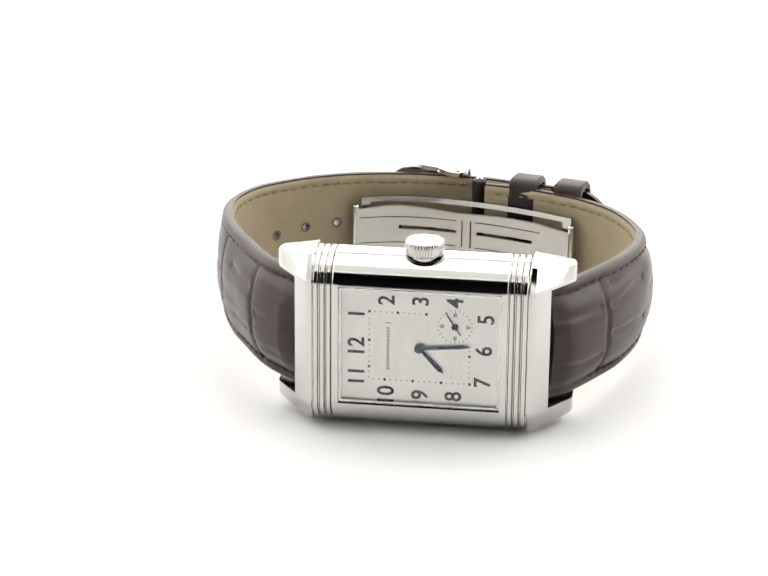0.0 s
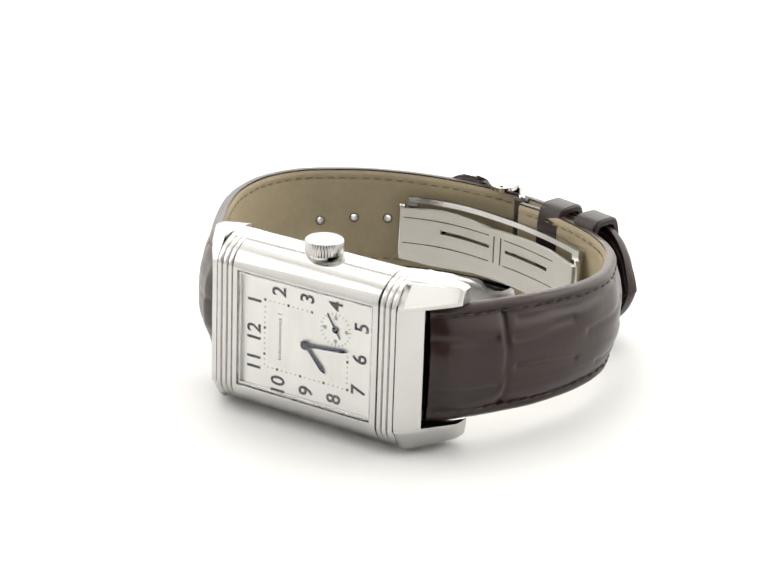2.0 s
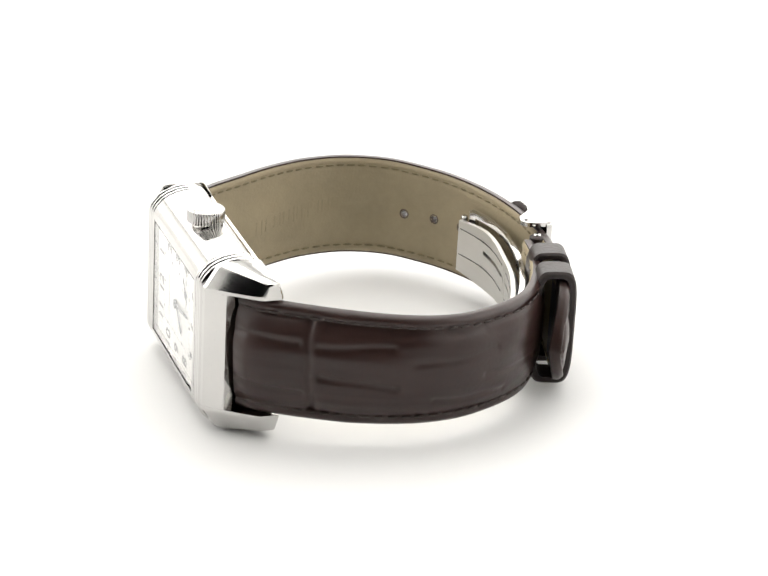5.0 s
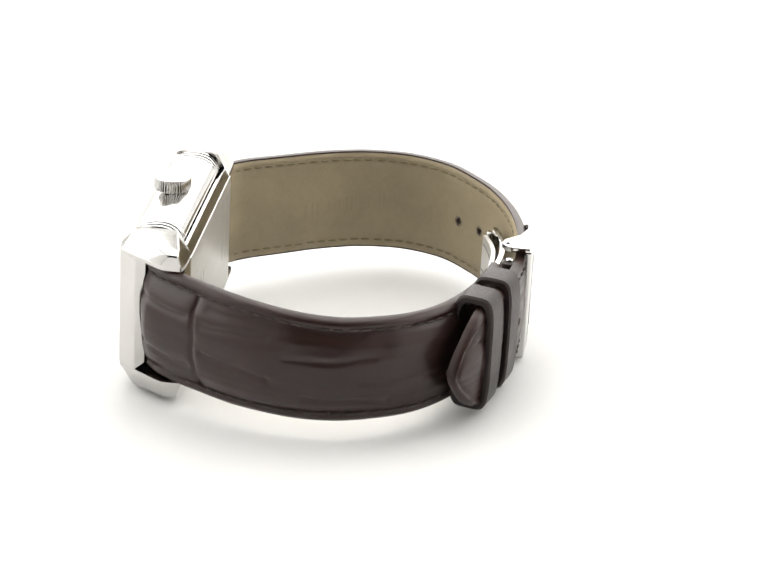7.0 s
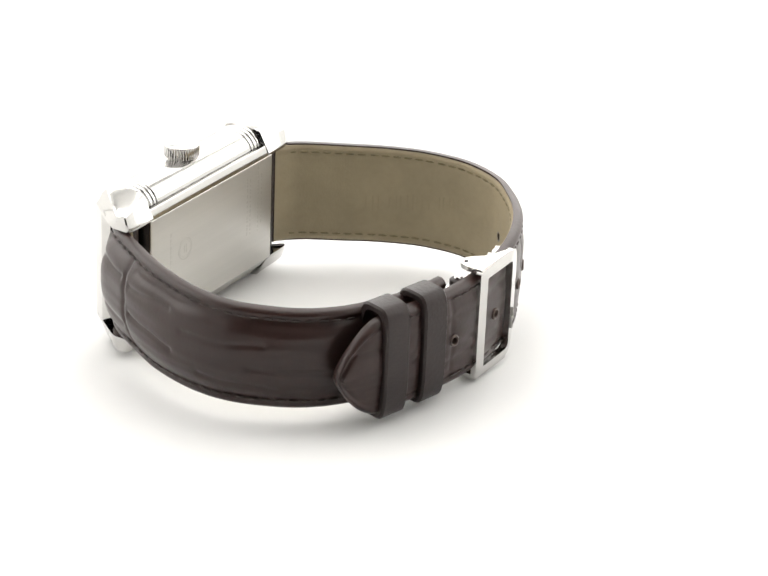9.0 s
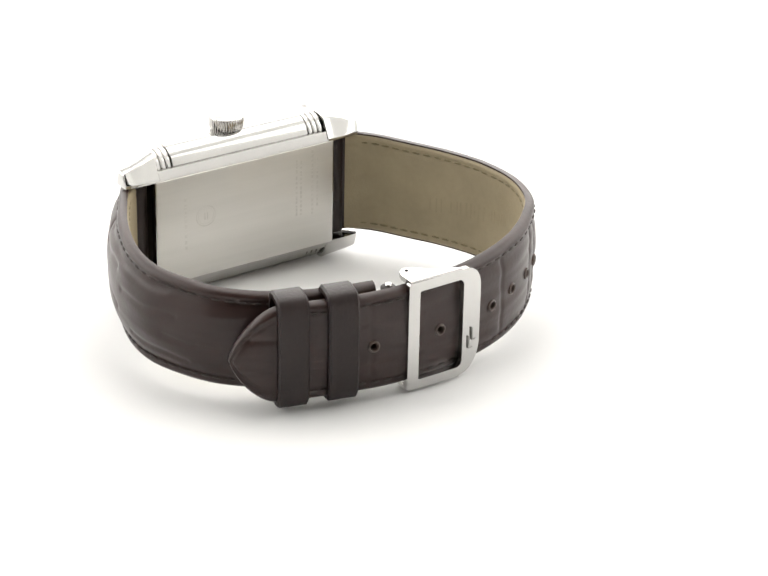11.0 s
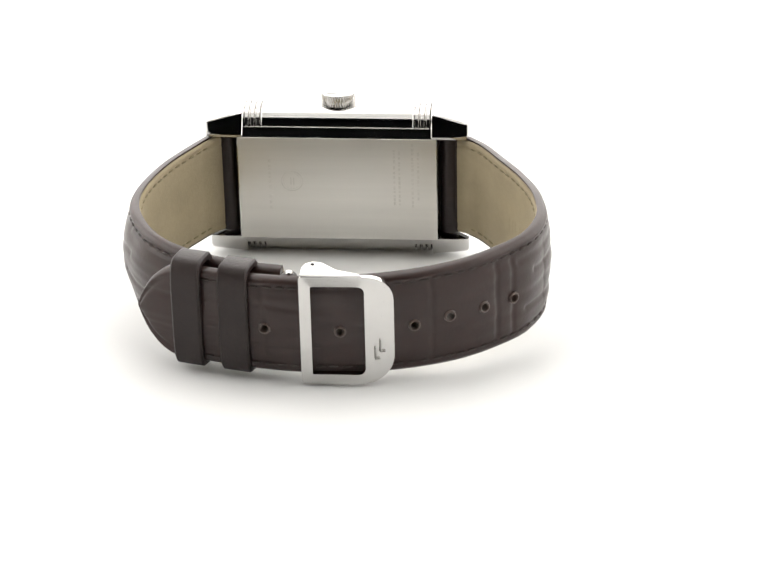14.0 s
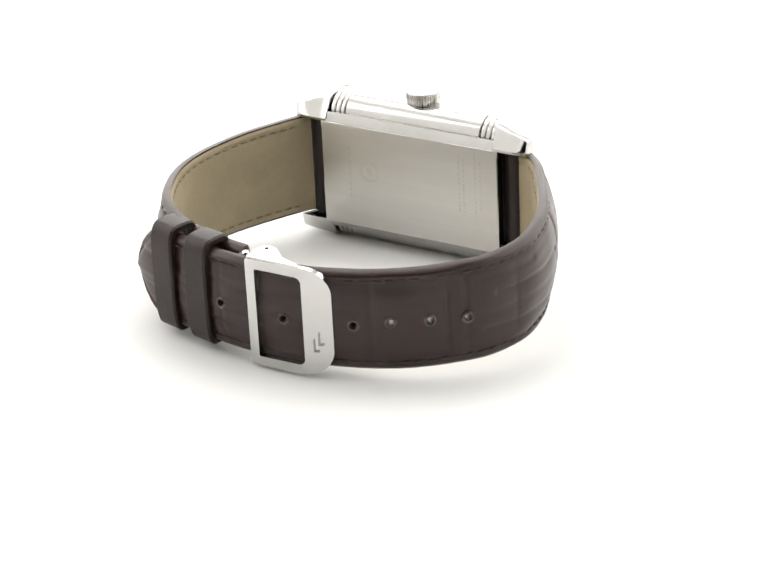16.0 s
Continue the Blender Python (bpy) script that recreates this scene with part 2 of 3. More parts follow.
# ---- dial ----
def letters(name, text, size, at, mat, parent, y=0.5, bold=0.0, squeeze=1.0):
    """Upright for a wearer: the text's right is +z, its top is -x, seen from -y."""
    cu = bpy.data.curves.new(name, "FONT")
    cu.body, cu.size, cu.align_x, cu.align_y, cu.extrude, cu.offset = text, size, "CENTER", "CENTER", 0.02, bold
    tmp = bpy.data.objects.new(name, cu)
    me = bpy.data.meshes.new_from_object(tmp)
    bpy.data.objects.remove(tmp)
    xs = [v.co.x for v in me.vertices]
    ys = [v.co.y for v in me.vertices]
    cx, cy = (min(xs) + max(xs)) / 2, (min(ys) + max(ys)) / 2
    for v in me.vertices:
        px, py, pz = (v.co.x - cx) * squeeze, v.co.y - cy, v.co.z
        v.co = ((at[0] - py) * 0.001, (y - pz) * 0.001, (at[1] + px) * 0.001)
    me.flip_normals()
    me.materials.clear()
    me.materials.append(mat)
    ob = new(name, me)
    ob.parent = parent
    return ob


def build_dial():
    bm = box(bmesh.new(), -12.3, 12.3, 0.55, 0.88, -9.3, 9.3)
    dial = part("dial", bm, SILVER, watch, "silvered rectangular dial with black Arabic numerals")
    bm = box(bmesh.new(), -7.15, 6.75, 0.53, 0.56, -5.05, 5.05)
    part("dial_centre", bm, GUILLOCHE, dial, "engine-turned centre of the dial")
    spots = {"12": (-9.75, -0.1), "1": (-9.7, 5.0), "2": (-5.15, 7.45), "3": (0.05, 7.55), "4": (5.25, 7.55), "5": (10.0, 5.15), "6": (9.75, 0.05),
             "7": (9.65, -5.05), "8": (5.2, -7.65), "9": (0.1, -7.7), "10": (-5.15, -7.85), "11": (-9.7, -5.2)}
    for text, at in spots.items():
        letters("numeral", text, 3.55, at, INK, dial, y=0.52, bold=0.06, squeeze=0.92)
    # railway track of small dots round the centre
    for k in range(60):
        u = k / 60 * 52
        if u < 15.4:
            x, z = -7.7 + u, 5.5
        elif u < 26:
            x, z = 7.6, 5.5 - (u - 15.2)
        elif u < 41.4:
            x, z = 7.7 - (u - 26), -5.5
        else:
            x, z = -7.7, -5.5 + (u - 41.3)
        if x > 1.6 and z > 0.4:
            continue
        r = 0.13 if k % 5 else 0.24
        bm = box(bmesh.new(), x - r * 0.8, x + r * 0.8, 0.50, 0.56, z - r * 0.8, z + r * 0.8)
        part("minute_mark", bm, INK if k % 5 == 0 else INK_GREY, dial)
    # maker's line as plain short bars
    z = -3.8
    while z < 3.2:
        bm = box(bmesh.new(), -5.05, -4.6, 0.505, 0.56, z, z + 0.3)
        part("name_bar", bm, INK_GREY, dial)
        z += 0.47
    bm = box(bmesh.new(), -5.3, -4.4, 0.505, 0.56, 3.7, 3.85)
    part("name_bar", bm, INK_GREY, dial)
    # small seconds
    cx, cz = 5.35, 3.75
    bm = bmesh.new()
    n = 48
    loft(bm, [[(cx + r * math.cos(2 * math.pi * i / n), y, cz + r * math.sin(2 * math.pi * i / n)) for i in range(n)]
              for r, y in ((3.05, 0.545), (3.05, 0.515), (0.4, 0.525))])
    part("small_seconds_disc", bm, SILVER, dial, smooth=30)
    for k in range(24):
        a = 2 * math.pi * k / 24
        ln = 0.34 if k % 6 else 0.7
        bm = box(bmesh.new(), -0.07, 0.07, 0.49, 0.53, 2.75 - ln, 2.75)
        bmesh.ops.rotate(bm, verts=bm.verts, matrix=Matrix.Rotation(a, 3, "Y"))
        bmesh.ops.translate(bm, verts=bm.verts, vec=(cx, 0, cz))
        part("seconds_mark", bm, INK_GREY, dial)
    for dx, dz in ((-2.3, 0.0), (2.3, 0.0), (0.0, -2.2), (0.0, 2.2)):
        bm = box(bmesh.new(), cx + dx * 0.85 - 0.28, cx + dx * 0.85 + 0.28, 0.495, 0.53, cz + dz * 0.85 - 0.3, cz + dz * 0.85 + 0.3)
        part("seconds_bar", bm, INK_GREY, dial)

    def hand(name, centre, tip, w0, w1, tail, y, boss):
        d = Vector((tip[0] - centre[0], tip[1] - centre[1]))
        ln = d.length
        d.normalize()
        nrm = Vector((-d.y, d.x))
        c = Vector(centre)
        pts = [c - d * tail - nrm * w0 * 0.6, c - nrm * w0, c + d * ln * 0.85 - nrm * w1, c + d * ln, c + d * ln * 0.85 + nrm * w1, c + nrm * w0, c - d * tail + nrm * w0 * 0.6]
        bm = bmesh.new()
        prism(bm, [(p.x, p.y) for p in pts], y, y + 0.1)
        m = 28
        loft(bm, [[(c.x + r * math.cos(2 * math.pi * i / m), yy, c.y + r * math.sin(2 * math.pi * i / m)) for i in range(m)]
                  for r, yy in ((boss, y + 0.12), (boss, y - 0.04), (boss * 0.6, y - 0.1))])
        part(name, bm, BLUED, dial, "blued steel hand", smooth=30)

    hand("hour_hand", (0, 0), (3.7, -3.9), 0.24, 0.40, 0.2, 0.28, 0.72)
    hand("minute_hand", (0, 0), (7.9, 0.75), 0.22, 0.28, 0.2, 0.12, 0.78)
    hand("seconds_hand", (cx, cz), (3.8, 6.1), 0.13, 0.10, 1.6, 0.34, 0.55)


build_dial()


# ---- strap ----
SIX_SIDE = [(18.7, 5.3), (21.6, 8.1), (25.1, 13.7), (28.9, 21.2), (31.3, 29.3), (31.4, 36.0), (29.4, 42.1), (26.4, 47.2), (22.1, 51.2), (16.6, 54.3), (10.4, 56.5), (4.3, 57.7)]
TWELVE_SIDE = [(-18.7, 5.2), (-21.2, 7.2), (-25.6, 11.7), (-29.2, 17.7), (-32.9, 24.4), (-35.5, 31.6), (-36.2, 39.2), (-33.9, 46.3), (-29.5, 51.3), (-24.6, 55.2),
               (-18.9, 58.1), (-12.5, 60.1), (-6.2, 61.1), (0.0, 61.3), (5.3, 60.9), (11.5, 59.6), (17.5, 58.0), (21.9, 56.7), (25.3, 55.2), (28.0, 53.3)]
SIX_EDGES = ((0.0, 17.5, 35.0, 52.0), (9.4, 9.0, 8.3, 8.0), (-9.3, -9.3, -8.8, -8.6))
TWELVE_EDGES = ((0.0, 31.0, 62.0, 94.0), (9.4, 9.3, 8.6, 7.8), (-9.2, -8.7, -8.9, -8.8))


# seams between the scales of the hide: from (s, z) to (s, z), depth
SEAMS = {
    3: ((12.0, -7.2, 11.4, 7.2, 0.8), (0.5, 4.2, 10.0, 3.9, 0.9), (0.5, -3.6, 10.4, -4.2, 0.7), (13.2, 3.4, 24.0, 4.4, 0.7), (13.6, -1.2, 24.5, -2.2, 0.9), (14.0, 6.2, 38.0, 5.8, 0.5),
        (27.0, 1.6, 40.0, 2.4, 0.6), (30.0, -4.6, 42.0, -5.0, 0.7), (38.0, -1.6, 50.0, -2.0, 0.6)),
    8: ((9.6, -7.4, 10.4, 7.4, 0.9), (0.5, 1.0, 8.4, 0.6, 0.6), (11.5, 4.0, 20.0, 4.4, 0.6), (12.0, -3.0, 27.0, -3.8, 0.7), (24.6, -7.0, 25.2, 7.0, 0.7), (27.0, 1.8, 46.0, 2.6, 1.0),
        (29.0, -4.4, 48.0, -3.6, 0.9), (38.0, 5.2, 50.0, 5.4, 0.6), (51.0, -6.6, 51.4, 6.4, 0.8), (54.4, -6.6, 54.6, 6.4, 0.9), (66.0, -6.2, 66.3, 6.2, 0.6),
        (84.0, 2.8, 98.0, 3.2, 0.5), (84.0, -4.0, 97.0, -4.4, 0.5), (92.5, -6.0, 92.8, 6.0, 0.6), (102.0, 2.4, 118.0, 2.8, 0.6), (104.0, -3.4, 116.0, -3.0, 0.6))}


def crease(s, z, seed):
    """Depth of the seams of the hide at s along and z across."""
    depth = 0.0
    for a, b, c, d, deep in SEAMS[seed]:
        wx, wz = s - a - 0.10 * math.sin(z * 1.1), z - b - 0.12 * math.sin(s * 0.7)
        ux, uz = c - a, d - b
        t = min(1.0, max(0.0, (wx * ux + wz * uz) / (ux * ux + uz * uz)))
        away = math.hypot(wx - ux * t, wz - uz * t)
        if away < 3.0:
            depth = max(depth, deep * (math.exp(-(away / 0.48) ** 2) + 0.35 * math.exp(-(away / 1.1) ** 2)) / 1.35)
    return depth


# punched holes: where along x, and how high
HOLES = ((6.6, -0.75), (-5.1, -0.8), (-16.5, -0.6), (-21.7, 0.0), (-26.8, -0.05), (-31.3, -0.45))


def strap_side(name, label, path, edges, pad_to, seed, tip=0.0, count=300, holes=()):
    xs, ys, tx, ty, s = spline(path, count)
    total = s[-1]
    side = 1 if path[0][0] > 0 else -1
    nx, ny = side * ty, -side * tx          # outward
    cols = 61
    top, mid, low, sole = [], [], [], []
    hi, lo = np.interp(s, edges[0], edges[1]), np.interp(s, edges[0], edges[2])
    for i in range(count):
        half, zc = (hi[i] - lo[i]) / 2, (hi[i] + lo[i]) / 2
        if tip and total - s[i] < tip:
            d = (total - s[i]) / tip
            half *= max(0.03, math.sin(d * math.pi / 2) ** 0.68)
            zc -= 0.5 * (1 - d)
        pad = max(0.0, 1.0 - s[i] / pad_to) ** 0.6 if s[i] < pad_to else 0.0
        pad *= min(1.0, 0.5 + s[i] / 5.0)
        edge = 0.9
        r0, r1, r2, r3 = [], [], [], []
        for j in range(cols):
            v = -1 + 2 * j / (cols - 1)
            z = zc + half * v
            a = abs(v) * half
            rim = half - a
            bulge = (1.75 * pad + 0.30) * (1 - min(1.0, a / max(0.1, half - 1.9)) ** 2.6) if half > 2.5 else 0.0
            groove = 0.16 * math.exp(-((rim - 1.55) / 0.45) ** 2)
            rounded = 0.80 * max(0.0, 1 - rim / 1.0) ** 2
            hide = 0.46 * crease(s[i], z, seed) * min(1.0, rim / 1.6) * (0.6 + 0.4 * pad)
            swell = 0.20 * noise.noise(Vector((s[i] * 0.16, z * 0.2, seed))) + 0.11 * noise.noise(Vector((s[i] * 0.07, z * 0.75, seed + 5)))
            out = edge + bulge + swell * min(1, rim) - groove - rounded - hide
            r0.append((xs[i] + nx[i] * out, ys[i] + ny[i] * out, z))
            r1.append((xs[i] - nx[i] * 0.78, ys[i] - ny[i] * 0.78, z))
            inner = -1.1 - 2.2 * max(0.0, 1 - s[i] / 9.0) ** 1.5 + 0.25 * max(0.0, 1 - rim / 0.5) + 0.10 * math.exp(-((rim - 1.5) / 0.35) ** 2)
            zi = zc + (half - min(0.30 + 0.9 * (tip > 0 and total - s[i] < tip + 1.0), half * 0.5)) * v
            r2.append((xs[i] + nx[i] * inner, ys[i] + ny[i] * inner, zi))
            r3.append((xs[i] - nx[i] * 0.74, ys[i] - ny[i] * 0.74, zi))
        top.append(r0), mid.append(r1), low.append(r2), sole.append(r3)
    root = tagged(new(name), label)
    root.parent = watch
    for nm, a, b, mat, lab in (("outer_leather", top, mid, LEATHER, "dark brown alligator leather with large scales"), ("lining", sole, low, LINING, "tan smooth leather lining")):
        bm = bmesh.new()
        rings = [ra + rb[::-1] for ra, rb in zip(a, b)]
        start = 0
        if nm == "lining":
            start = int(np.searchsorted(s, 4.4))
            end = bmesh.new()
            loft(end, rings[:start + 1])
            part("turned_end", end, LEATHER_DARK, root, "turned-over leather end", smooth=50)
        stop = count
        if nm == "lining" and tip:
            # last stretch of the lining, drawn darker than the rest
            stop = int(np.searchsorted(s, total - tip - 5.0))
            end = bmesh.new()
            loft(end, rings[stop - 1:])
            part("tip_lining", end, LEATHER_DARK, root, "dark end of the lining at the pointed tip", smooth=50)
        loft(bm, rings[start:stop])
        for x, hz in holes:
            i = min((k for k in range(count) if ys[k] > 40), key=lambda k: abs(xs[k] - x))
            p, t = Vector((xs[i], ys[i], hz)), Vector((tx[i], ty[i], 0))
            gone = []
            for fc in bm.faces:
                q = fc.calc_center_median() - p
                if abs(q.z) < 0.75 and abs(q.dot(t)) < 0.75 and q.length < 2.5 and math.hypot(q.z, q.dot(t)) < 0.62:
                    gone.append(fc)
            bmesh.ops.delete(bm, geom=gone, context="FACES")
        part(nm, bm, mat, root, lab, smooth=50)
    # stitches along both edges, outside and inside
    for which, mat, off in (("outer_stitching", THREAD, 0.84), ("lining_stitching", THREAD_TAN, -1.07)):
        bm = bmesh.new()
        d = 1.6
        while d < total - (tip + 1.0):
            i = int(np.searchsorted(s, d))
            half, zc = (hi[i] - lo[i]) / 2, (hi[i] + lo[i]) / 2
            for sg in (-1, 1):
                z = zc + sg * (half - 1.5)
                p = Vector((xs[i] + nx[i] * off, ys[i] + ny[i] * off, z))
                turn = Matrix(((tx[i], nx[i], 0), (ty[i], ny[i], 0), (0, 0, 1)))
                m = Matrix.Translation(p) @ turn.to_4x4() @ Matrix.Diagonal((0.78, 0.17, 0.2, 1))
                bmesh.ops.create_uvsphere(bm, u_segments=8, v_segments=5, radius=1, matrix=m @ Matrix.Rotation(math.pi / 2, 4, "Y"))
            d += 2.05
        part(which, bm, mat, root, smooth=60)
    return root, (xs, ys, tx, ty, nx, ny, s)


six, SIX = strap_side("short_strap", "padded brown alligator strap half on the six o'clock side", SIX_SIDE, SIX_EDGES, 62.0, 3)
twelve, TWELVE = strap_side("long_strap", "padded brown alligator strap half with punched holes and pointed tip", TWELVE_SIDE, TWELVE_EDGES, 42.0, 8, tip=8.5, count=460, holes=HOLES)


def along(line, x):
    """Place, direction and outward normal on a strap line where it passes x, on the stretch by the clasp."""
    xs, ys, tx, ty, nx, ny, s = line
    ok = [i for i in range(len(xs)) if ys[i] > 40]
    i = min(ok, key=lambda k: abs(xs[k] - x))
    return Vector((xs[i], ys[i], 0)), Vector((tx[i], ty[i], 0)), Vector((nx[i], ny[i], 0))


def build_holes():
    for x, hz in HOLES:
        p, t, n = along(TWELVE, x)
        turn = Matrix((t, Vector((0, 0, 1)), n)).transposed().to_4x4()
        m = 24
        bm = bmesh.new()
        tube = ((1.0, 1.15), (0.98, 1.42), (0.80, 1.52), (0.66, 1.42), (0.60, 1.1), (0.60, -1.05), (0.72, -1.14), (0.88, -1.12), (0.9, -1.0), (0.9, 0.9))
        loft(bm, [[(r * math.cos(2 * math.pi * i / m), r * math.sin(2 * math.pi * i / m), h) for i in range(m)] for r, h in tube], caps=False)
        bmesh.ops.transform(bm, matrix=Matrix.Translation(p + Vector((0, 0, hz))) @ turn, verts=bm.verts)
        part("hole", bm, RIM, twelve, "punched strap hole", smooth=40)


def build_emboss():
    """Pressed lettering on the lining, as faint plain bars."""
    xs, ys, tx, ty, nx, ny, s = TWELVE
    rnd = random.Random(11)
    d = 21.0
    while d < 39.0:
        i = int(np.searchsorted(s, d))
        wide, tall, low = rnd.uniform(0.18, 0.4), rnd.uniform(2.0, 3.0), -1.3 + 0.12 * (d - 21)
        turn = Matrix(((tx[i], nx[i], 0), (ty[i], ny[i], 0), (0, 0, 1))).to_4x4()
        bm = box(bmesh.new(), -wide / 2, wide / 2, -1.13, -1.0, low - tall / 2, low + tall / 2)
        bmesh.ops.transform(bm, matrix=Matrix.Translation((xs[i], ys[i], 0)) @ turn, verts=bm.verts)
        part("pressed_bar", bm, EMBOSSED, twelve)
        d += rnd.choice((0.8, 1.0, 1.2, 1.2, 2.0))


def build_keepers():
    for x, wide, hz in ((19.2, 5.0, 9.35), (11.4, 5.0, 9.25)):
        p, t, n = along(TWELVE, x)
        p = p - n * 1.25
        bm = bmesh.new()
        rings = []
        m = 48
        prof = [(-wide / 2, 0.0), (-wide / 2, 0.75), (-wide / 2 + 0.35, 1.05), (wide / 2 - 0.35, 1.05), (wide / 2, 0.75), (wide / 2, 0.0)]
        for i in range(m):
            a = 2 * math.pi * i / m
            c, sn = math.cos(a), math.sin(a)
            e = 0.44
            ux, uz = math.copysign(abs(c) ** e, c), math.copysign(abs(sn) ** e, sn)
            ring = []
            for w, d in prof:
                q = p + t * w + n * (ux * (2.35 + d)) + Vector((0, 0, -0.15 + uz * (hz - 0.85 + d)))
                ring.append(q)
            rings.append(ring)
        rings.append(rings[0])
        vs = [[bm.verts.new(q) for q in r] for r in rings[:-1]]
        vs.append(vs[0])
        k = len(prof)
        for a, b in zip(vs, vs[1:]):
            for i in range(k):
                j = (i + 1) % k
                bm.faces.new((a[i], a[j], b[j], b[i]))
        part("strap_keeper", bm, LEATHER_DARK, watch, "dark brown leather strap loop", smooth=40)


def build_clasp():

    def bend(x):
        return 61.2 + 0.012 * (x + 1.5) if x > -9.5 else 61.1 - 0.040 * (x + 9.5) ** 2

    # outer frame: window with thin bar, wide rounded end
    def ring_outline(x0, x1, z0, z1, r_end, r_start, n=12):
        pts = []
        for cx, cz, r, a0 in ((x1 + r_end, z0 + r_end, r_end, 180), (x0 - r_start, z0 + r_start, r_start, 270), (x0 - r_start, z1 - r_start, r_start, 0), (x1 + r_end, z1 - r_end, r_end, 90)):
            for i in range(n):
                a = radians(a0 + 90 * i / (n - 1))
                pts.append((cx + r * math.cos(a), cz + r * math.sin(a)))
        return pts
    outer = ring_outline(-1.2, -16.0, -9.95, 8.95, 4.6, 0.5)
    inner = ring_outline(-3.05, -11.5, -8.15, 7.45, 1.1, 0.25)
    bm = bmesh.new()
    ro = [bm.verts.new((x, bend(x) - 0.14 - 0.0025 * z * z, z)) for x, z in outer]
    ri = [bm.verts.new((x, bend(x), z)) for x, z in inner]
    bo = [bm.verts.new((x, bend(x) - 1.25, z)) for x, z in outer]
    bi = [bm.verts.new((x, bend(x) - 1.25, z)) for x, z in inner]
    n = len(outer)
    for i in range(n):
        j = (i + 1) % n
        bm.faces.new((ro[i], ro[j], ri[j], ri[i]))
        bm.faces.new((bo[i], bi[i], bi[j], bo[j]))
        bm.faces.new((ro[i], bo[i], bo[j], ro[j]))
        bm.faces.new((ri[i], ri[j], bi[j], bi[i]))
    bevel(bm, 0.26, segments=3, angle=40)
    frame_ob = part("buckle_frame", bm, STEEL, watch, "polished steel buckle frame", smooth=35)
    frame_ob.location = (0.0023, 0.0021, 0.0)
    # flanges that fold inwards above and below
    for sz in (-1, 1):
        zc = -0.4 + sz * 9.3
        bm = bmesh.new()
        out = [(-1.5, 60.7), (-11.2, 60.7), (-10.4, 60.0), (-7.0, 58.8), (-4.6, 56.4), (-3.0, 56.0), (-2.0, 56.7), (-1.5, 58.0)]
        loft(bm, [[(x, y, zc - 0.4) for x, y in out], [(x, y, zc + 0.4) for x, y in out]])
        bevel(bm, 0.2)
        part("flange", bm, STEEL, frame_ob, smooth=35)
        bm = bmesh.new()
        lathe(bm, [(0.33, zc - 0.5), (0.33, zc + 0.46)], (-3.1, 57.0), 14)
        part("hinge_pin", bm, NEAR_BLACK, frame_ob)
    # bar under the frame with its leather sleeve
    bm = bmesh.new()
    lathe(bm, [(0.5, -8.8), (0.62, -8.6), (0.62, 8.1), (0.5, 8.3)], (0.6, 57.6), 18)
    part("spring_bar", bm, STEEL, frame_ob, smooth=30)
    bm = bmesh.new()
    lathe(bm, [(1.0, -8.2), (1.25, -8.0), (1.25, 7.7), (1.0, 7.9), (0.65, 7.9)], (0.6, 57.6), 20)
    part("leather_sleeve", bm, LEATHER_DARK, frame_ob, smooth=40)
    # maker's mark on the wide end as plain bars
    for x0, x1, z0, z1 in ((-13.2, -13.0, -5.6, -3.4), (-13.8, -13.2, -5.6, -5.4), (-14.0, -13.8, -4.4, -2.2), (-14.6, -14.0, -4.4, -4.2)):
        xm = (x0 + x1) / 2
        bm = box(bmesh.new(), x0, x1, bend(xm) - 0.3, bend(xm) + 0.03, z0, z1)
        part("mark_bar", bm, INK_GREY, frame_ob)

    # folded blades inside the loop
    def arc(x):
        return float(np.interp(x, [-17.9, -14, -10.6, -7, -4, 0, 3, 6, 9.5, 13, 16, 19.5], [54.6, 55.9, 56.6, 56.8, 56.6, 56.0, 55.4, 54.7, 53.6, 52.3, 51.0, 49.3]))

    def blade(name, xs, zs, off, thick, skip, zscale=lambda x: 1.0):
        bm = bmesh.new()
        grid = [[bm.verts.new((x, arc(x) + off, z * zscale(x) - 0.9)) for z in zs] for x in xs]
        for i in range(len(xs) - 1):
            for j in range(len(zs) - 1):
                if not skip((xs[i] + xs[i + 1]) / 2, (zs[j] + zs[j + 1]) / 2):
                    bm.faces.new((grid[i][j], grid[i][j + 1], grid[i + 1][j + 1], grid[i + 1][j]))
        bmesh.ops.delete(bm, geom=[v for v in bm.verts if not v.link_faces], context="VERTS")
        bmesh.ops.recalc_face_normals(bm, faces=bm.faces)
        bmesh.ops.solidify(bm, geom=list(bm.faces), thickness=thick)
        return part(name, bm, BRUSHED if name == "inner_blade" else STEEL, watch, "folded steel clasp blade", smooth=30)

    xs = [-17.8, -16.4, -15, -13, -10.6, -8, -5, -0.4, 0.5, 0.75, 2.0, 2.25, 3.2, 6, 9, 13, 14.5, 16.5, 18, 19.4]
    zs = [-5.9, -5.3, -2.6, -2.35, 0.35, 1.05, 3.0, 3.25, 4.2, 4.6]

    def slots(x, z):
        if (-10.6 < x < -0.4 or 3.2 < x < 13.0) and 0.35 < z < 1.05:
            return True
        return (0.5 < x < 0.75 or 2.0 < x < 2.25) and abs(z) < 3.2

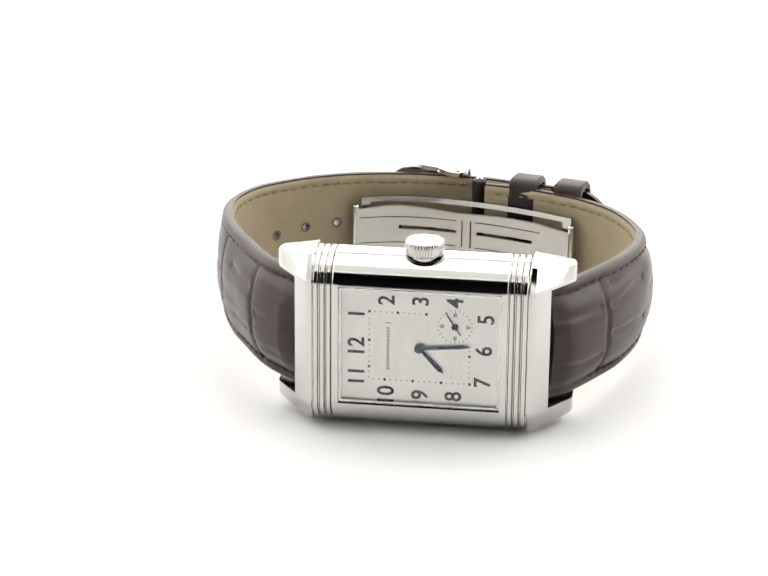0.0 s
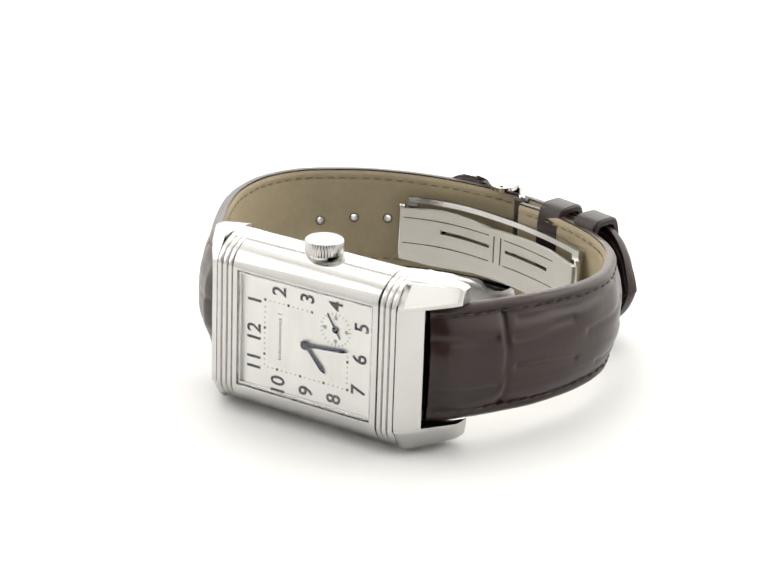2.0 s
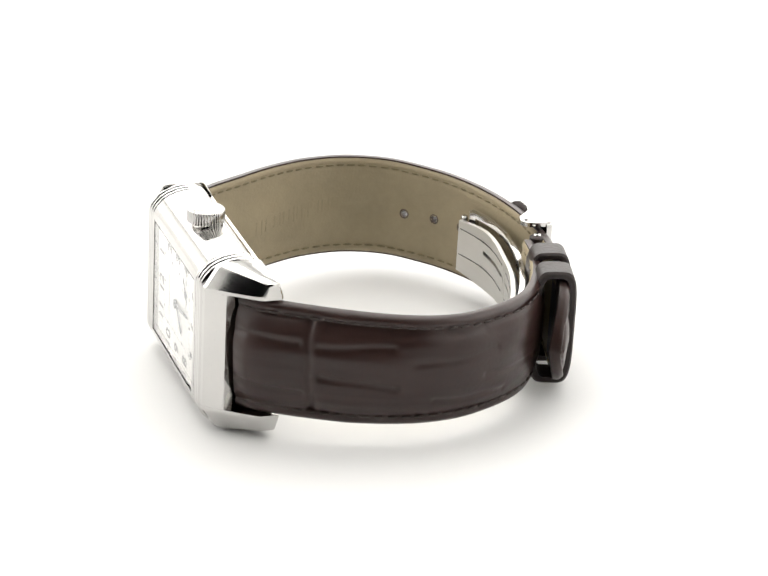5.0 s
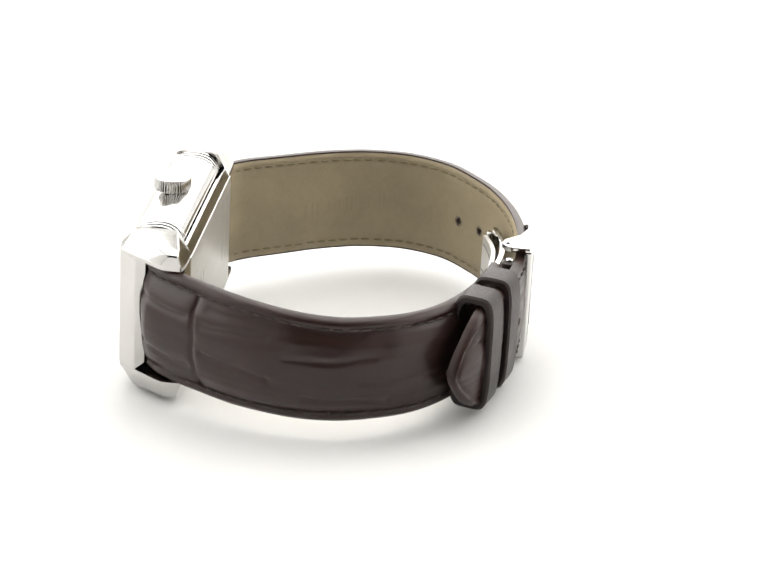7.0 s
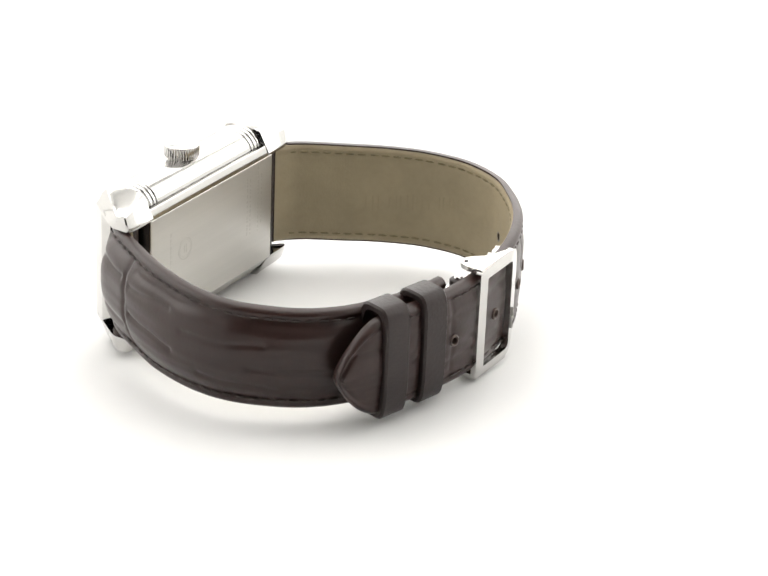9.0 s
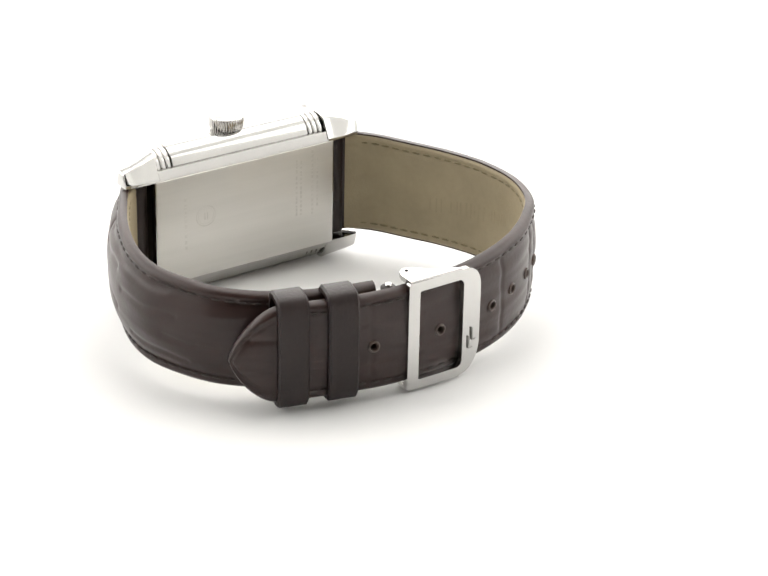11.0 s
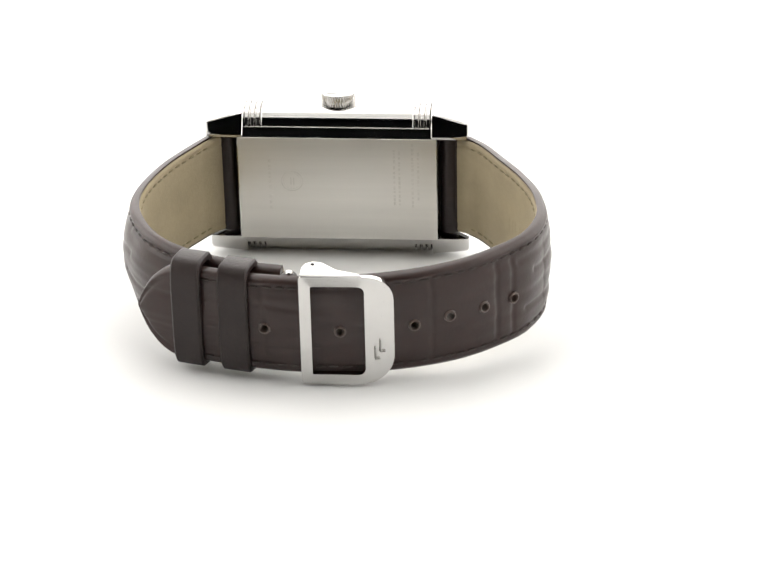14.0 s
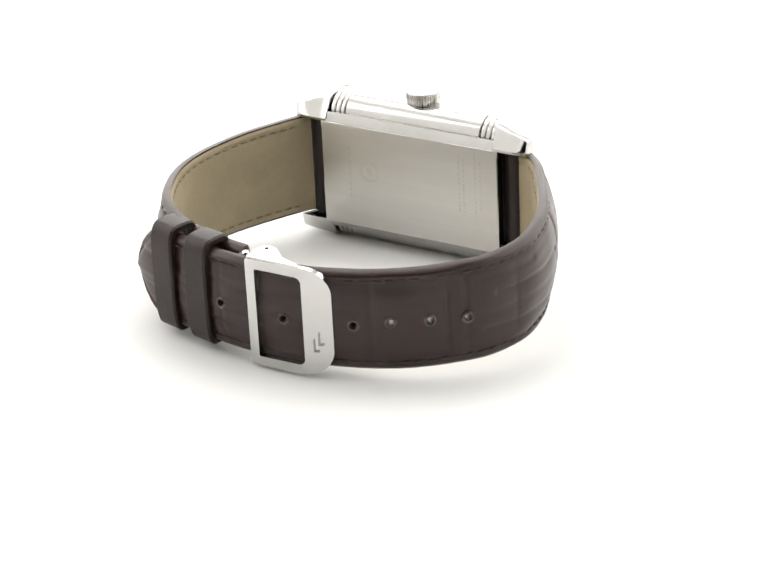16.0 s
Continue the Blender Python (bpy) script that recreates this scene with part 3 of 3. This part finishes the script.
    def waist(x):
        return float(np.interp(x, [-17.6, -11.6, -5.6, -2.5, 2.5, 12, 17, 19.4], [0.86, 0.98, 0.92, 0.78, 0.84, 0.90, 0.80, 0.74]))
    inner_blade = blade("inner_blade", xs, zs, 0.0, 0.7, slots, waist)
    # scored lines as black strips, slot ends as dark discs for their inner shade
    for x0, x1, z in ((-17.1, -0.6, 1.6), (-17.1, -0.6, -3.0), (2.7, 14.1, 1.6), (2.7, 14.1, -3.0)):
        bm = bmesh.new()
        steps = np.linspace(x0, x1, 10)
        loft(bm, [[(x, arc(x) - 0.80, z), (x, arc(x) - 0.80, z + 0.13), (x, arc(x) + 0.80, z + 0.13), (x, arc(x) + 0.80, z)] for x in steps])
        part("score_line", bm, INK, inner_blade)
    for x in (-10.6, 13.0):
        bm = bmesh.new()
        m = 16
        loft(bm, [[(x + 0.5 * math.cos(2 * math.pi * i / m), arc(x) + y, -0.27 + 0.5 * math.sin(2 * math.pi * i / m)) for i in range(m)] for y in (-0.04, 0.4)])
        part("slot_end_shade", bm, NEAR_BLACK, inner_blade)
    outer_blade = blade("outer_blade", list(np.linspace(-17.2, 19.7, 26)), [-5.8, -5.2, -4.9, 4.9, 5.2, 5.8], 1.5, 0.8, lambda x, z: abs(z) < 4.9 and -15.6 < x < 18.6)
    for x in (-17.9, 19.5):
        bm = bmesh.new()
        lathe(bm, [(0.45, -5.6), (0.62, -5.4), (0.62, 3.5), (0.45, 3.7)], (x, arc(x) + 0.5), 18)
        part("hinge", bm, STEEL, inner_blade, smooth=30)


build_holes()
build_emboss()
build_keepers()
build_clasp()


# ---- turning ----
def motions():
    """The watch turns on its table about the z axis, clockwise from above."""
    angles = [0.0, -5.81, -12.55, -18.56, -25.33, -31.33, -38.14, -43.97, -50.66, -56.66, -63.51, -69.52, -76.37, -82.38, -89.23, -95.07, -101.37,
              -107.25, -113.84, -119.73, -126.45, -132.34, -139.06, -144.95, -151.55, -157.54, -164.22, -170.18, -176.7, -182.54, -189.05, -194.88, -201.46]
    place = pose(0.00505, -0.03951, 0.01432) @ pose(0, 0, 0, 0, 0, -7.98) @ pose(0, 0, 0, -3.4) @ pose(0, 0, 0, 0, 0.45)
    rows = [(0.5 * i, pose(0, 0, 0, 0, 0, a) @ place) for i, a in enumerate(angles)]
    walk(watch, rows)


motions()
